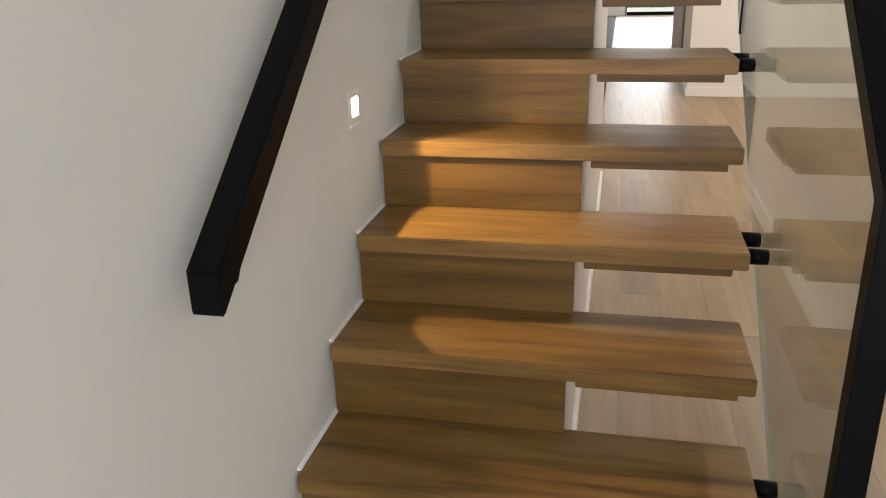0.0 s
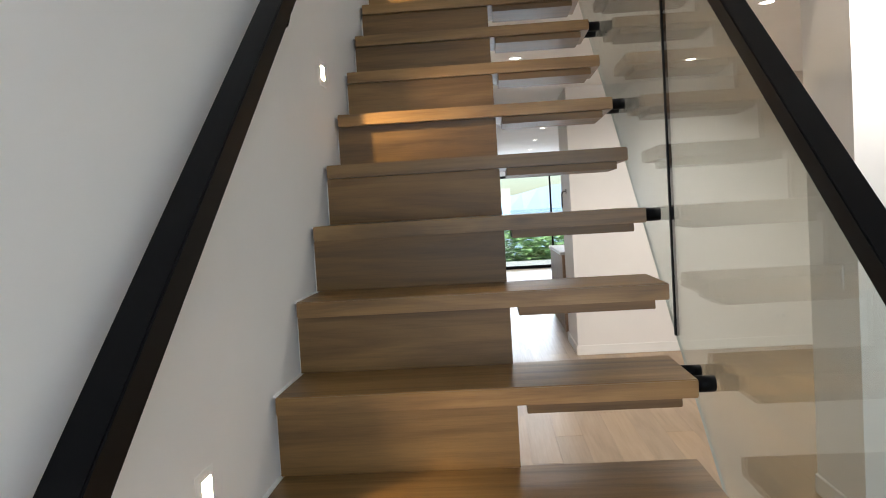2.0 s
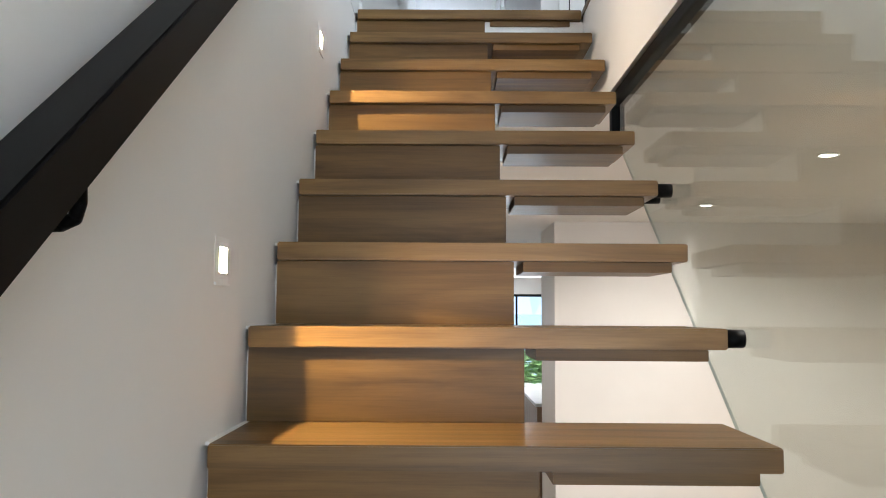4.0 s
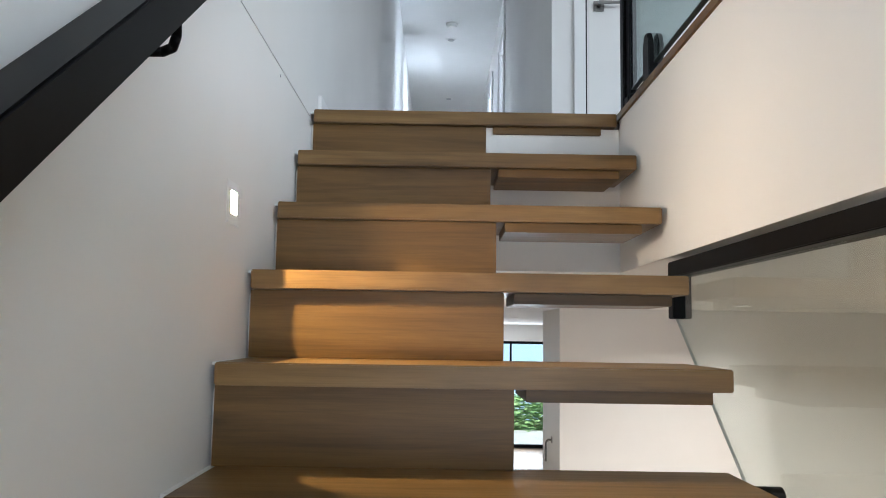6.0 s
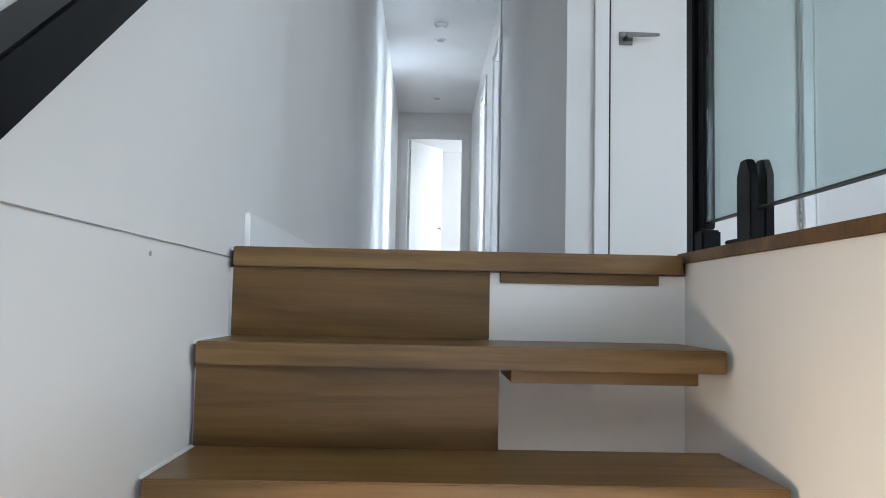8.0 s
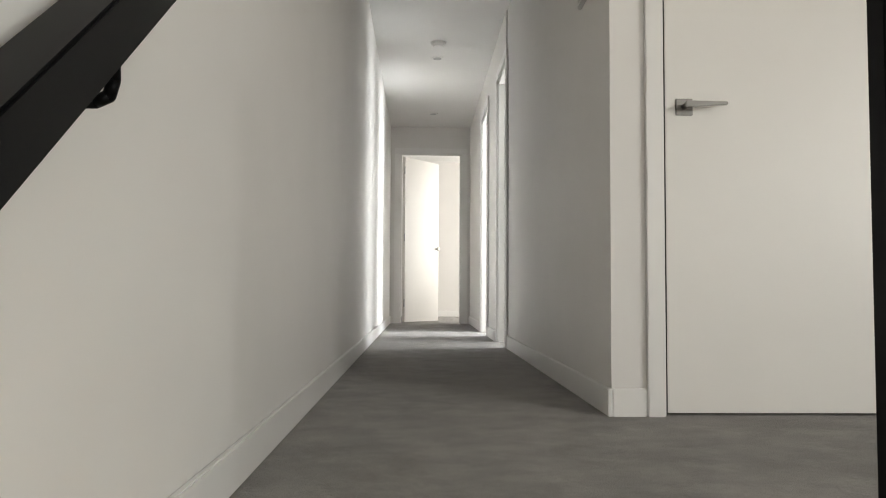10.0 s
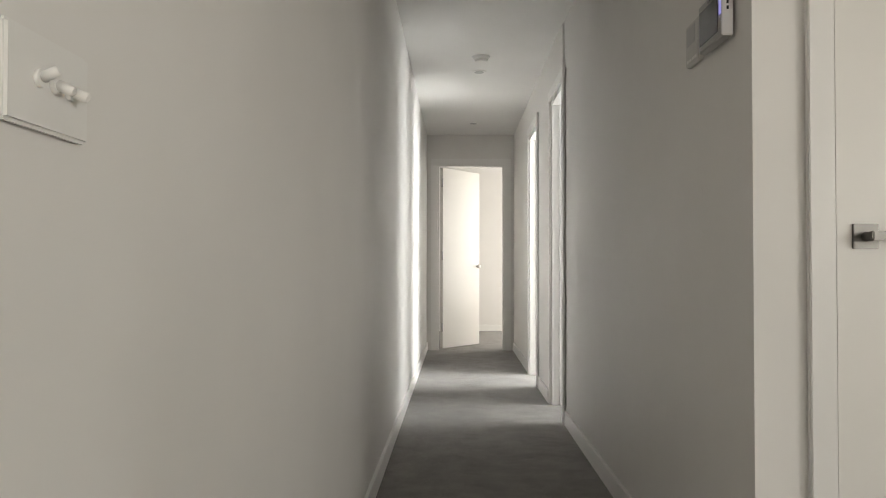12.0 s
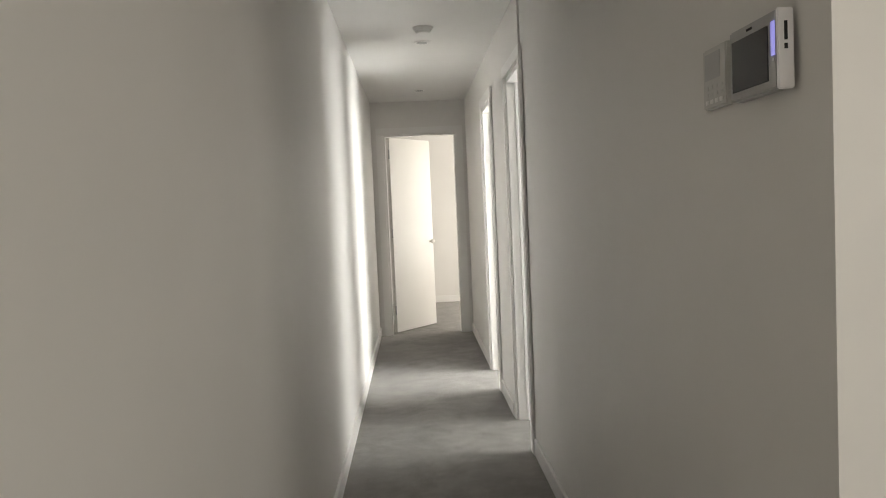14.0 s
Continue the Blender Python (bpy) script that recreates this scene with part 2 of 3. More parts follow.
STEP_LIGHTS = ((-3.110, 1.074), (-1.868, 2.022), (-0.862, 2.786))
wall("wall_west", holed("x", WALL - 0.14, WALL, -7.2, 15.3, 0, 3.2040, [(y - 0.030, y + 0.040, z - 0.036, z + 0.033) for y, z in STEP_LIGHTS]) + [(WALL - 0.14, WALL, -7.2, 8.4, 3.2082, HIGHC), (WALL - 0.14, WALL - 0.007, -7.2, 8.4, 3.2040, 3.2082)],
     M_WALL, "warm white painted plaster wall with a fine shadow joint")
wall("wall_bulkhead", [(0.978, 0.992, -7.2, 0.03, LOWC, 3.214)], M_WALL, "warm white painted edge of the upper floor")
wall("wall_fascia", [(WALL, 0.978, 0.03, 0.055, LOWC, 3.186)], M_WALL, "white painted end face of the upper floor")
tagged(box_part("floor_upper", (0.99, 4.6, -7.2, 0.06, 2.78, TOP), M_CARPET, bevel=0), "dark grey cut-pile carpet", "floor", kind="structure")
tagged(box_part("floor_landing", (WALL, 4.6, 0.07, 12.0, 2.78, TOP), M_CARPET, bevel=0), "dark grey cut-pile carpet", "floor", kind="structure")
wall("ceiling_lower", [(0.99, 4.6, -7.2, 0.055, LOWC, 2.76), (WALL, 4.6, 0.055, 15.3, LOWC, 2.76)], M_CEIL, "white painted plaster ceiling")
wall("ceiling_upper", [(-1.8, 4.8, -7.2, 12.2, HIGHC, HIGHC + 0.1)], M_CEIL, "white painted plaster ceiling")
# upper rooms
wall("wall_door", holed("y", 1.45, 1.55, 0.966, 4.6, TOP, HIGHC, [(1.10, 1.965, TOP, DOORH)]), M_WALL, "white painted plaster wall")
wall("wall_corridor", holed("x", 0.966, 1.066, 1.55, 4.405, TOP, HIGHC, []) + holed("x", 0.955, 1.05, 4.405, 8.4, TOP, HIGHC, [(4.4055, D1[1], TOP, DOORH), (*D2, TOP, DOORH)]),
     M_WALL, "warm white painted plaster wall")
wall("wall_end", holed("y", 8.4, 8.5, WALL, 1.03, TOP, HIGHC, [(0.10, 0.86, TOP, DOORH)]), M_WALL, "warm white painted plaster wall")
wall("wall_between", [(1.07, 3.1, 5.38, 5.44, TOP, HIGHC), (1.07, 4.6, 3.0, 3.1, TOP, HIGHC)], M_WALL, "white painted plaster wall")
wall("wall_end_room", [(-1.6, 2.6, 11.0, 11.1, TOP, HIGHC), (-1.7, -1.6, 8.4, 11.1, TOP, HIGHC), (-1.6, WALL, 8.4, 8.5, TOP, HIGHC), (1.03, 4.6, 8.4, 8.5, TOP, HIGHC)]
     + holed("x", 2.5, 2.6, 8.5, 11.0, TOP, HIGHC, [(8.7, 10.7, 3.7, 5.3)]), M_WALL, "white painted plaster wall")
wall("wall_east", holed("x", 4.6, 4.7, -7.2, 15.3, 0, HIGHC, [(-4.5, -1.9, 4.0, 5.4)]), M_WALL, "white painted plaster wall")
wall("wall_bedrooms", holed("x", 3.1, 3.2, 3.1, 8.4, TOP, HIGHC, [(4.1, 5.34, 3.65, 5.35), (5.48, 6.88, 3.65, 5.35)]), M_WALL, "white painted plaster wall")
wall("wall_south", holed("y", -7.3, -7.2, -0.2, 4.7, 0, HIGHC, [(1.4, 3.8, 4.0, 5.4), (0.6, 2.4, 0.05, 2.6)]), M_WALL, "white painted plaster wall")
# lower rooms
wall("wall_hall", [(1.33, 4.6, 3.55, 3.65, 0, LOWC), (1.33, 1.43, 3.65, 4.5, 0, LOWC)], M_WALL, "pinkish white painted plaster wall")
wall("wall_nib", [(2.105, 2.205, -0.92, -0.40, 0, LOWC)] + holed("y", -0.92, -0.82, 2.205, 4.6, 0, LOWC, [(2.32, 3.12, 0, 2.36)]), M_WALL, "warm white painted plaster wall")
wall("wall_glazing", holed("y", 15.2, 15.3, -0.2, 4.7, 0, LOWC, [(0.72, 4.2, 0.0, 2.35)]), M_WALL, "white painted plaster wall")

# under the stair: closed white cupboard side below the boxed part of the steps
bm = bmesh.new()
for k in range(1, STEPS + 1):
    add_box(bm, WALL, 0.548, -k * GOING + 0.045, -(k - 1) * GOING + 0.045, 0, TOP - k * RISE - 0.05)
tagged(part("wall_understair", bm, M_WALL), "white painted plaster wall below the boxed steps", "wall", kind="structure")

# ---- staircase ----
stair = thing("staircase", "straight stained oak staircase with half-open risers", "staircase", at=(0, -4.2, 0))


def under(ob):
    ob.matrix_parent_inverse = ob.parent.matrix_basis.inverted()
    return ob


for k in range(STEPS):
    z, y = TOP - k * RISE, -k * GOING
    back = y + GOING + 0.04 if k else 0.068
    under(box_part("tread", (0, WIDTH + (0.014 if k < 3 else 0), y, back, z - 0.042, z), M_OAK, stair, bevel=0.0025))
    under(box_part("sealant_bead", (WALL, -0.0003, y + 0.030, back - 0.002, z - 0.007, z - 0.001), M_TRIM, stair, "white sealant bead", bevel=0))
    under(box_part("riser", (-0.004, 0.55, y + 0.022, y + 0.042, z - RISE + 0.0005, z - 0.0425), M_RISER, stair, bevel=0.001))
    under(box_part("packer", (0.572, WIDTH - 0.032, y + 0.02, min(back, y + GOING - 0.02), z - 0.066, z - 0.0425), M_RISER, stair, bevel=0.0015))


def nosing(y):
    return TOP + RISE / GOING * y


# ---- glass balustrade of the stair ----
def glass_panel(y0, y1, parent):
    """A pane in the stair's plane: raked foot, raked or level head under the rail."""
    bm = bmesh.new()
    foot = lambda y: nosing(y) - 0.29
    head = lambda y: min(1.092 + 0.793 * (y + 3.86), 2.678)
    ys = [y0] + [y for y in (-1.861,) if y0 < y < y1] + [y1]
    outline = [(y, foot(y)) for y in (y0, y1)] + [(y, head(y)) for y in reversed(ys)]
    rings = [[bm.verts.new((x, max(-9, y), max(0.01, z))) for y, z in outline] for x in (0.998, 1.005)]
    bm.faces.new(rings[0])
    bm.faces.new(rings[1][::-1])
    n = len(outline)
    for i in range(n):
        bm.faces.new((rings[0][i], rings[1][i], rings[1][(i + 1) % n], rings[0][(i + 1) % n]))
    bmesh.ops.recalc_face_normals(bm, faces=bm.faces[:])
    for f in bm.faces:
        f.material_index = 0 if abs(f.normal.x) > 0.9 else 1 if abs(f.normal.y) > 0.9 else 2
    ob = part("glass_panel", bm, M_GLASS, parent, "clear frameless glass with dark polished edges")
    ob.data.materials.append(M_EDGE)
    ob.data.materials.append(M_FOOT)
    ob.visible_shadow = False
    return ob


balustrade = thing("stair_balustrade", "frameless glass stair balustrade on black round stand-offs", "balustrade")
glass_panel(-3.86, -2.287, balustrade)
glass_panel(-2.281, -0.46, balustrade)
box_part("joint_seal", (0.9955, 1.0075, -2.2895, -2.2785, nosing(-2.284) - 0.29, 2.30), M_BLACK, balustrade, "thin black joint", 0)
for k in range(5, 16, 2):
    for dy in (0.045, 0.165):
        y, z = -k * GOING + dy, TOP - k * RISE - 0.021
        bm = bmesh.new()
        add_rod(bm, (WIDTH - 0.001, y, z), (0.9968, y, z), 0.019, 24, 0.0015)
        part("standoff", bm, M_BLACK, balustrade, "black round stand-off", True)

# ---- handrails ----
rail_right = thing("glass_handrail", "black square steel handrail capping the stair glass", "handrail")
bm = bmesh.new()
zk = 0.937 + 0.7727 * (-3.86 + 4.07)
sweep(bm, [(1.006, -3.875, 0.0), (1.006, -3.86, zk), (1.006, -1.85, 2.694), (1.006, -0.485, 2.694), (1.006, -0.485, 2.572)], 0.0235, 0.0195, 0.002)
part("rail", bm, M_BLACK, rail_right)
box_part("foot_plate", (0.96, 1.05, -3.925, -3.825, 0.0, 0.006), M_BLACK, rail_right)

rail_left = thing("wall_handrail", "black square steel handrail on wall brackets", "handrail")
bm = bmesh.new()
line = lambda y: 0.905 + 0.7824 * (y + 4.07)
sweep(bm, [(0.0465, -4.005, line(-4.005)), (0.0465, -0.10, line(-0.10))], 0.0275, 0.029, 0.003, plumb=True)
part("rail", bm, M_BLACK, rail_left)
for y in (-3.92, -2.55, -1.415, -0.25):
    z = line(y)
    bm = bmesh.new()
    ring = [(0.052, y, z - 0.02), (0.052, y + 0.004, z - 0.064), (0.047, y + 0.006, z - 0.079), (0.034, y + 0.006, z - 0.085), (WALL + 0.004, y + 0.006, z - 0.085)]
    for p, q in zip(ring, ring[1:]):
        add_rod(bm, p, q, 0.0068, 14)
    for p in ring[1:-1]:
        bmesh.ops.create_uvsphere(bm, u_segments=12, v_segments=8, radius=0.0068, matrix=Matrix.Translation(p))
    br = part("bracket", bm, M_BLACK, rail_left, smooth=True)
    bm = bmesh.new()
    add_rod(bm, (WALL, y + 0.006, z - 0.085), (WALL + 0.006, y + 0.006, z - 0.085), 0.017, 24, 0.0015)
    part("wall_rose", bm, M_BLACK, br, smooth=True)

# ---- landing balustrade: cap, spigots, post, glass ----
tagged(box_part("trim_cap", (0.972, 1.10, -7.2, 0.066, 3.214, 3.238), M_RISER, bevel=0.002), "dark oak capping along the upper floor's edge", "trim", kind="structure")
landing = thing("landing_balustrade", "frameless glass landing balustrade on black clamps", "balustrade")
ob = box_part("glass_panel", (1.004, 1.016, -3.4, -0.035, 3.302, 4.25), M_TINTED, landing, "green tinted frameless glass", 0)
box_part("edge_strip", (1.003, 1.017, -3.4, -0.035, 3.2985, 3.3018), M_EDGE, landing, "dark polished glass edge", 0)
ob.visible_shadow = False
for y in (-0.262, -1.75, -3.1):
    bm = bmesh.new()
    add_box(bm, 0.976, 1.044, y - 0.060, y + 0.060, 3.2382, 3.246, 0.002)
    sp = part("spigot", bm, M_BLACK, landing, "black glass clamp")
    bm = bmesh.new()
    for x0, x1 in ((0.988, 1.0035), (1.0165, 1.032)):
        shape = [(-0.031, 3.2462), (0.031, 3.2462), (0.031, 3.362), (0.014, 3.390), (-0.014, 3.390), (-0.031, 3.362)]
        rings = [[bm.verts.new((x, y + a, z)) for a, z in shape] for x in (x0, x1)]
        made = [bm.faces.new(rings[0]), bm.faces.new(rings[1][::-1])]
        made += [bm.faces.new((rings[0][i], rings[1][i], rings[1][(i + 1) % 6], rings[0][(i + 1) % 6])) for i in range(6)]
        bmesh.ops.recalc_face_normals(bm, faces=made)
        bmesh.ops.bevel(bm, geom=list({e for f in made for e in f.edges}), offset=0.002, segments=2, affect="EDGES")
    add_box(bm, 1.0036, 1.0164, y - 0.026, y + 0.026, 3.2462, 3.298)
    part("clamp", bm, M_BLACK, sp)
post = thing("end_post", "black steel end post with a glazing channel", "post")
box_part("post", (0.988, 1.032, 0.006, 0.050, 3.2382, 4.27), M_BLACK, post, bevel=0.003)
box_part("channel", (0.998, 1.022, -0.034, 0.0055, 3.285, 4.26), M_BLACK, post, "dark glazing channel", bevel=0.003)
box_part("shoe", (0.990, 1.030, -0.045, 0.0050, 3.2382, 3.283), M_BLACK, post, "black floor shoe", bevel=0.004)

# ---- step lights ----
for y, z in STEP_LIGHTS:
    li = thing("step_light", "white recessed step light glowing warm, set in the wall", "light", "step lights beside the stair", at=(WALL, y, z))
    bm = bmesh.new()
    for b in ((0, 0.0006, -0.043, 0.043, -0.047, -0.024), (0, 0.0006, -0.043, 0.043, 0.022, 0.040), (0, 0.0006, -0.043, -0.014, -0.024, 0.022), (0, 0.0006, 0.032, 0.043, -0.024, 0.022)):
        add_box(bm, *b)
    add_box(bm, 0.0007, 0.0042, -0.043, 0.043, -0.047, -0.043)
    part("faceplate", bm, M_WHITE, li)
    box_part("lens", (-0.032, -0.026, -0.0295, 0.0395, -0.0355, 0.0325), M_STEPGLOW, li, "glowing lens", 0)
    data = bpy.data.lights.new("step_lamp", "SPOT")
    data.energy, data.color, data.spot_size, data.spot_blend, data.shadow_soft_size = STEP_POWER, (1.0, 0.73, 0.35), radians(165), 0.15, 0.0014
    lamp = new("step_lamp", data)
    lamp.matrix_world = look((WALL - 0.0200, y + 0.009, z + 0.0278), (WALL + 1.0, y + 0.009, z - 0.25))
    area("step_lens_lamp", (WALL - 0.0235, y + 0.009, z), (WALL + 1.0, y + 0.009, z), 0.04, 0.04, STEP_GLOW, (1.0, 0.77, 0.54))

# ---- downlights ----
# the last one, out of view, is added to brighten the hall wall's right part
LIGHTS = [(2.3, 0.6), (2.3, 2.45), (0.78, 1.84), (1.37, 7.5), (1.37, 9.55), (1.4, 11.8), (2.3, -1.25), (3.75, 1.55)]
for x, y in LIGHTS:
    dl = thing("downlight", "round white recessed downlight, lit", "light", "downlights in the lower ceiling", at=(x, y, LOWC))
    bm = bmesh.new()
    bmesh.ops.create_cone(bm, cap_ends=False, segments=32, radius1=0.052, radius2=0.038, depth=0.006, matrix=Matrix.Translation((0, 0, -0.003)))
    bmesh.ops.create_cone(bm, cap_ends=False, segments=32, radius1=0.052, radius2=0.054, depth=0.006, matrix=Matrix.Translation((0, 0, -0.003)))
    part("trim_ring", bm, M_WHITE, dl, smooth=True)
    bm = bmesh.new()
    bmesh.ops.create_circle(bm, cap_ends=True, segments=32, radius=0.040, matrix=Matrix.Translation((0, 0, -0.002)))
    part("lens", bm, M_DOWNGLOW, dl, "glowing lens")
    data = bpy.data.lights.new("downlight_lamp", "AREA")
    data.shape, data.size, data.energy, data.color, data.spread = "DISK", 0.08, DOWN_POWER, (1.0, 0.90, 0.78), radians(150)
    lamp = new("downlight_lamp", data)
    lamp.matrix_world = look((x, y, LOWC - 0.008), (x, y, 0))

# ---- skirting and trims ----


def trim(name, boxes, label, category="skirting", bevel=0.003):
    for b in boxes:
        tagged(box_part(name, b, M_TRIM, bevel=bevel), label, category, kind="structure")


SK = 0.088
trim("baseboard", [(WALL, WALL + 0.014, 0.14, 8.4, TOP, TOP + SK), (0.952, 0.966, 1.436, 4.335, TOP, TOP + SK), (0.941, 0.955, D1[1] + 0.066, D2[0] - 0.066, TOP, TOP + SK), (0.941, 0.955, D2[1] + 0.066, 8.382, TOP, TOP + SK),
                   (0.9665, 1.078, 1.436, 1.45, TOP, TOP + SK), (2.0, 4.6, 1.436, 1.45, TOP, TOP + SK), (-1.6, 2.5, 10.986, 11.0, TOP, TOP + SK),
                   (1.33, 4.6, 3.536, 3.55, 0, SK + 0.01), (1.316, 1.33, 3.536, 4.5, 0, SK + 0.01), (2.091, 2.105, -0.934, -0.40, 0, SK + 0.01), (2.091, 2.245, -0.934, -0.92, 0, SK + 0.01),
                   (0.548, 0.562, -4.1, 0.045, 0, SK + 0.01), (4.586, 4.6, -7.2, -0.92, 0, SK + 0.01), (WALL, 4.6, -7.2, -7.186, 0, SK + 0.01)],
     "white gloss painted skirting board")


def handle(parent, x, y, z, out=-1, way=1):
    """A lever on a square rose; out: side of the leaf; way: the way the lever points."""
    bm = bmesh.new()
    add_box(bm, x - 0.027, x + 0.027, min(y, y + out * 0.009), max(y, y + out * 0.009), z - 0.027, z + 0.027, 0.0012)
    h = part("door_handle", bm, M_STEEL, parent, "satin nickel lever handle on a square rose")
    bm = bmesh.new()
    add_rod(bm, (x, y + out * 0.009, z), (x, y + out * 0.052, z), 0.010, 20)
    ob = part("neck", bm, M_STEEL, h, smooth=True)
    bm = bmesh.new()
    vs = add_box(bm, -0.012, 0.125, -0.007, 0.007, -0.010, 0.010, 0.003)
    for v in vs:
        v.co.z *= 1.0 - 0.45 * max(0, v.co.x) / 0.125
        v.co.z += 0.003 * max(0, v.co.x) / 0.125
        v.co.x = x + way * v.co.x
        v.co.y = y + out * 0.052 + v.co.y
        v.co.z += z
    bmesh.ops.recalc_face_normals(bm, faces=bm.faces[:])
    part("lever", bm, M_STEEL, h)
    return h


def door(name, x0, x1, y, z0, height, label, handle_x, way, deep=0.1, handle_z=0.994):
    """A closed door in a wall that faces -y, with stop, frame and stepped architrave."""
    d = thing(name, label, "door", kind="structure", at=(0, 0, 0))
    z1 = z0 + height
    box_part("leaf", (x0 + 0.010, x1 - 0.0015, y + 0.014, y + 0.052, z0 + 0.008, z1 - 0.003), M_DOOR, d, "smooth white painted door leaf", 0.0015)
    # black strip beside the leaf stands in for the shade in the gap
    box_part("gap_shade", (x0 + 0.0005, x0 + 0.0095, y + 0.0135, y + 0.045, z0 + 0.01, z1 - 0.005), M_RUBBER, d, "black strip painting the gap's shade", 0)
    for a, b in ((x0 - 0.036, x0), (x1, x1 + 0.036)):
        box_part("jamb", (a, b, y - 0.001, y + deep, z0, z1), M_TRIM, d, bevel=0.001)
    box_part("head", (x0 - 0.036, x1 + 0.036, y - 0.001, y + deep, z1, z1 + 0.03), M_TRIM, d, bevel=0.001)
    for a, b in ((x0 - 0.062, x0 - 0.004), (x1 + 0.004, x1 + 0.062)):
        box_part("architrave", (a, b, y - 0.018, y - 0.0015, z0, z1 + 0.006), M_TRIM, d, bevel=0.003)
        q = a if a < x0 else b - 0.012
        box_part("architrave_bead", (q, q + 0.012, y - 0.023, y - 0.0185, z0, z1 + 0.062), M_TRIM, d, bevel=0.002)
    box_part("architrave", (x0 - 0.062, x1 + 0.062, y - 0.018, y - 0.0015, z1 + 0.0065, z1 + 0.062), M_TRIM, d, bevel=0.003)
    handle(d, handle_x, y + 0.014, z0 + handle_z, -1, way)
    for hz in (0.22, 1.02, 1.82):
        bm = bmesh.new()
        hx = x1 if way > 0 else x0
        for i in range(3):
            add_rod(bm, (hx, y + 0.006, z0 + hz + i * 0.031), (hx, y + 0.006, z0 + hz + i * 0.031 + 0.029), 0.006, 12)
        part("hinge", bm, M_NICKEL, d, "small steel butt hinge", True)
    return d


door("door_1", 1.140, 1.928, 1.45, TOP, 2.04, "closed smooth white door with a square nickel lever", 1.211, 1)
door("door_2", 2.345, 3.10, -0.92, 0.0, 2.34, "closed tall smooth white door with a square nickel lever", 2.41, 1, handle_z=1.065)


def side_frame(name, y0, y1, x):
    """Frame and architraves of an opening in the corridor's right wall."""
    d = thing(name, "open doorway with a white painted frame", "doorway", kind="structure")
    top = TOP + 2.04
    for a, b in ((y0 - 0.002, y0 + 0.022), (y1 - 0.022, y1 + 0.002)):
        box_part("jamb", (x - 0.004, x + 0.112, a, b, TOP, top), M_TRIM, d, bevel=0.001)
        m = 0.012 if a < (y0 + y1) / 2 else -0.012
        box_part("stop", (x + 0.045, x + 0.075, min((a + b) / 2, (a + b) / 2 + 2 * m), max((a + b) / 2, (a + b) / 2 + 2 * m), TOP, top), M_TRIM, d, bevel=0.001)
    box_part("head", (x - 0.004, x + 0.112, y0, y1, top - 0.024, top + 0.004), M_TRIM, d, bevel=0.001)
    for a, b in ((y0 - 0.066, y0 + 0.004), (y1 - 0.004, y1 + 0.066)):
        box_part("architrave", (x - 0.020, x - 0.0045, a, b, TOP, top + 0.004), M_TRIM, d, bevel=0.003)
    box_part("architrave", (x - 0.020, x - 0.0045, y0 - 0.066, y1 + 0.066, top + 0.0045, top + 0.075), M_TRIM, d, bevel=0.003)


side_frame("door_3", 4.407, D1[1], 0.9665)
side_frame("door_4", D2[0], D2[1], 0.9555)

# open end door, hinged on the west jamb
d5 = thing("door_5", "white door standing open into the end room", "door", kind="structure")
for a, b in ((0.098, 0.128), (0.832, 0.862)):
    box_part("jamb", (a, b, 8.396, 8.504, TOP, DOORH), M_TRIM, d5, bevel=0.001)
box_part("head", (0.098, 0.862, 8.396, 8.504, DOORH - 0.01, DOORH + 0.02), M_TRIM, d5, bevel=0.001)
for a, b in ((0.038, 0.108), (0.852, 0.922)):
    box_part("architrave", (a, b, 8.380, 8.3955, TOP, DOORH + 0.005), M_TRIM, d5, bevel=0.003)
box_part("architrave", (0.038, 0.922, 8.380, 8.3955, DOORH + 0.0055, DOORH + 0.075), M_TRIM, d5, bevel=0.003)
swing = thing("door_leaf", "smooth white door leaf standing open", "door leaf", at=(0.136, 8.50, TOP))
swing.rotation_euler = (0, 0, radians(52))
box_part("leaf", (0.0, 0.69, -0.038, 0.0, 0.012, 2.035), M_DOOR, swing, bevel=0.0015)
bm = bmesh.new()
add_rod(bm, (0.63, -0.038, 0.93), (0.63, -0.062, 0.93), 0.011, 20)
bmesh.ops.create_uvsphere(bm, u_segments=20, v_segments=14, radius=0.026, matrix=Matrix.Translation((0.63, -0.075, 0.93)) @ Matrix.Diagonal((1, 0.75, 1, 1)))
part("knob", bm, M_NICKEL, swing, "round satin nickel knob", True)
for hz in (0.2, 1.0, 1.82):
    bm = bmesh.new()
    add_rod(bm, (-0.006, -0.036, hz), (-0.006, -0.036, hz + 0.095), 0.0075, 12)
    part("hinge", bm, M_GREY, swing, "dark steel hinge", True)

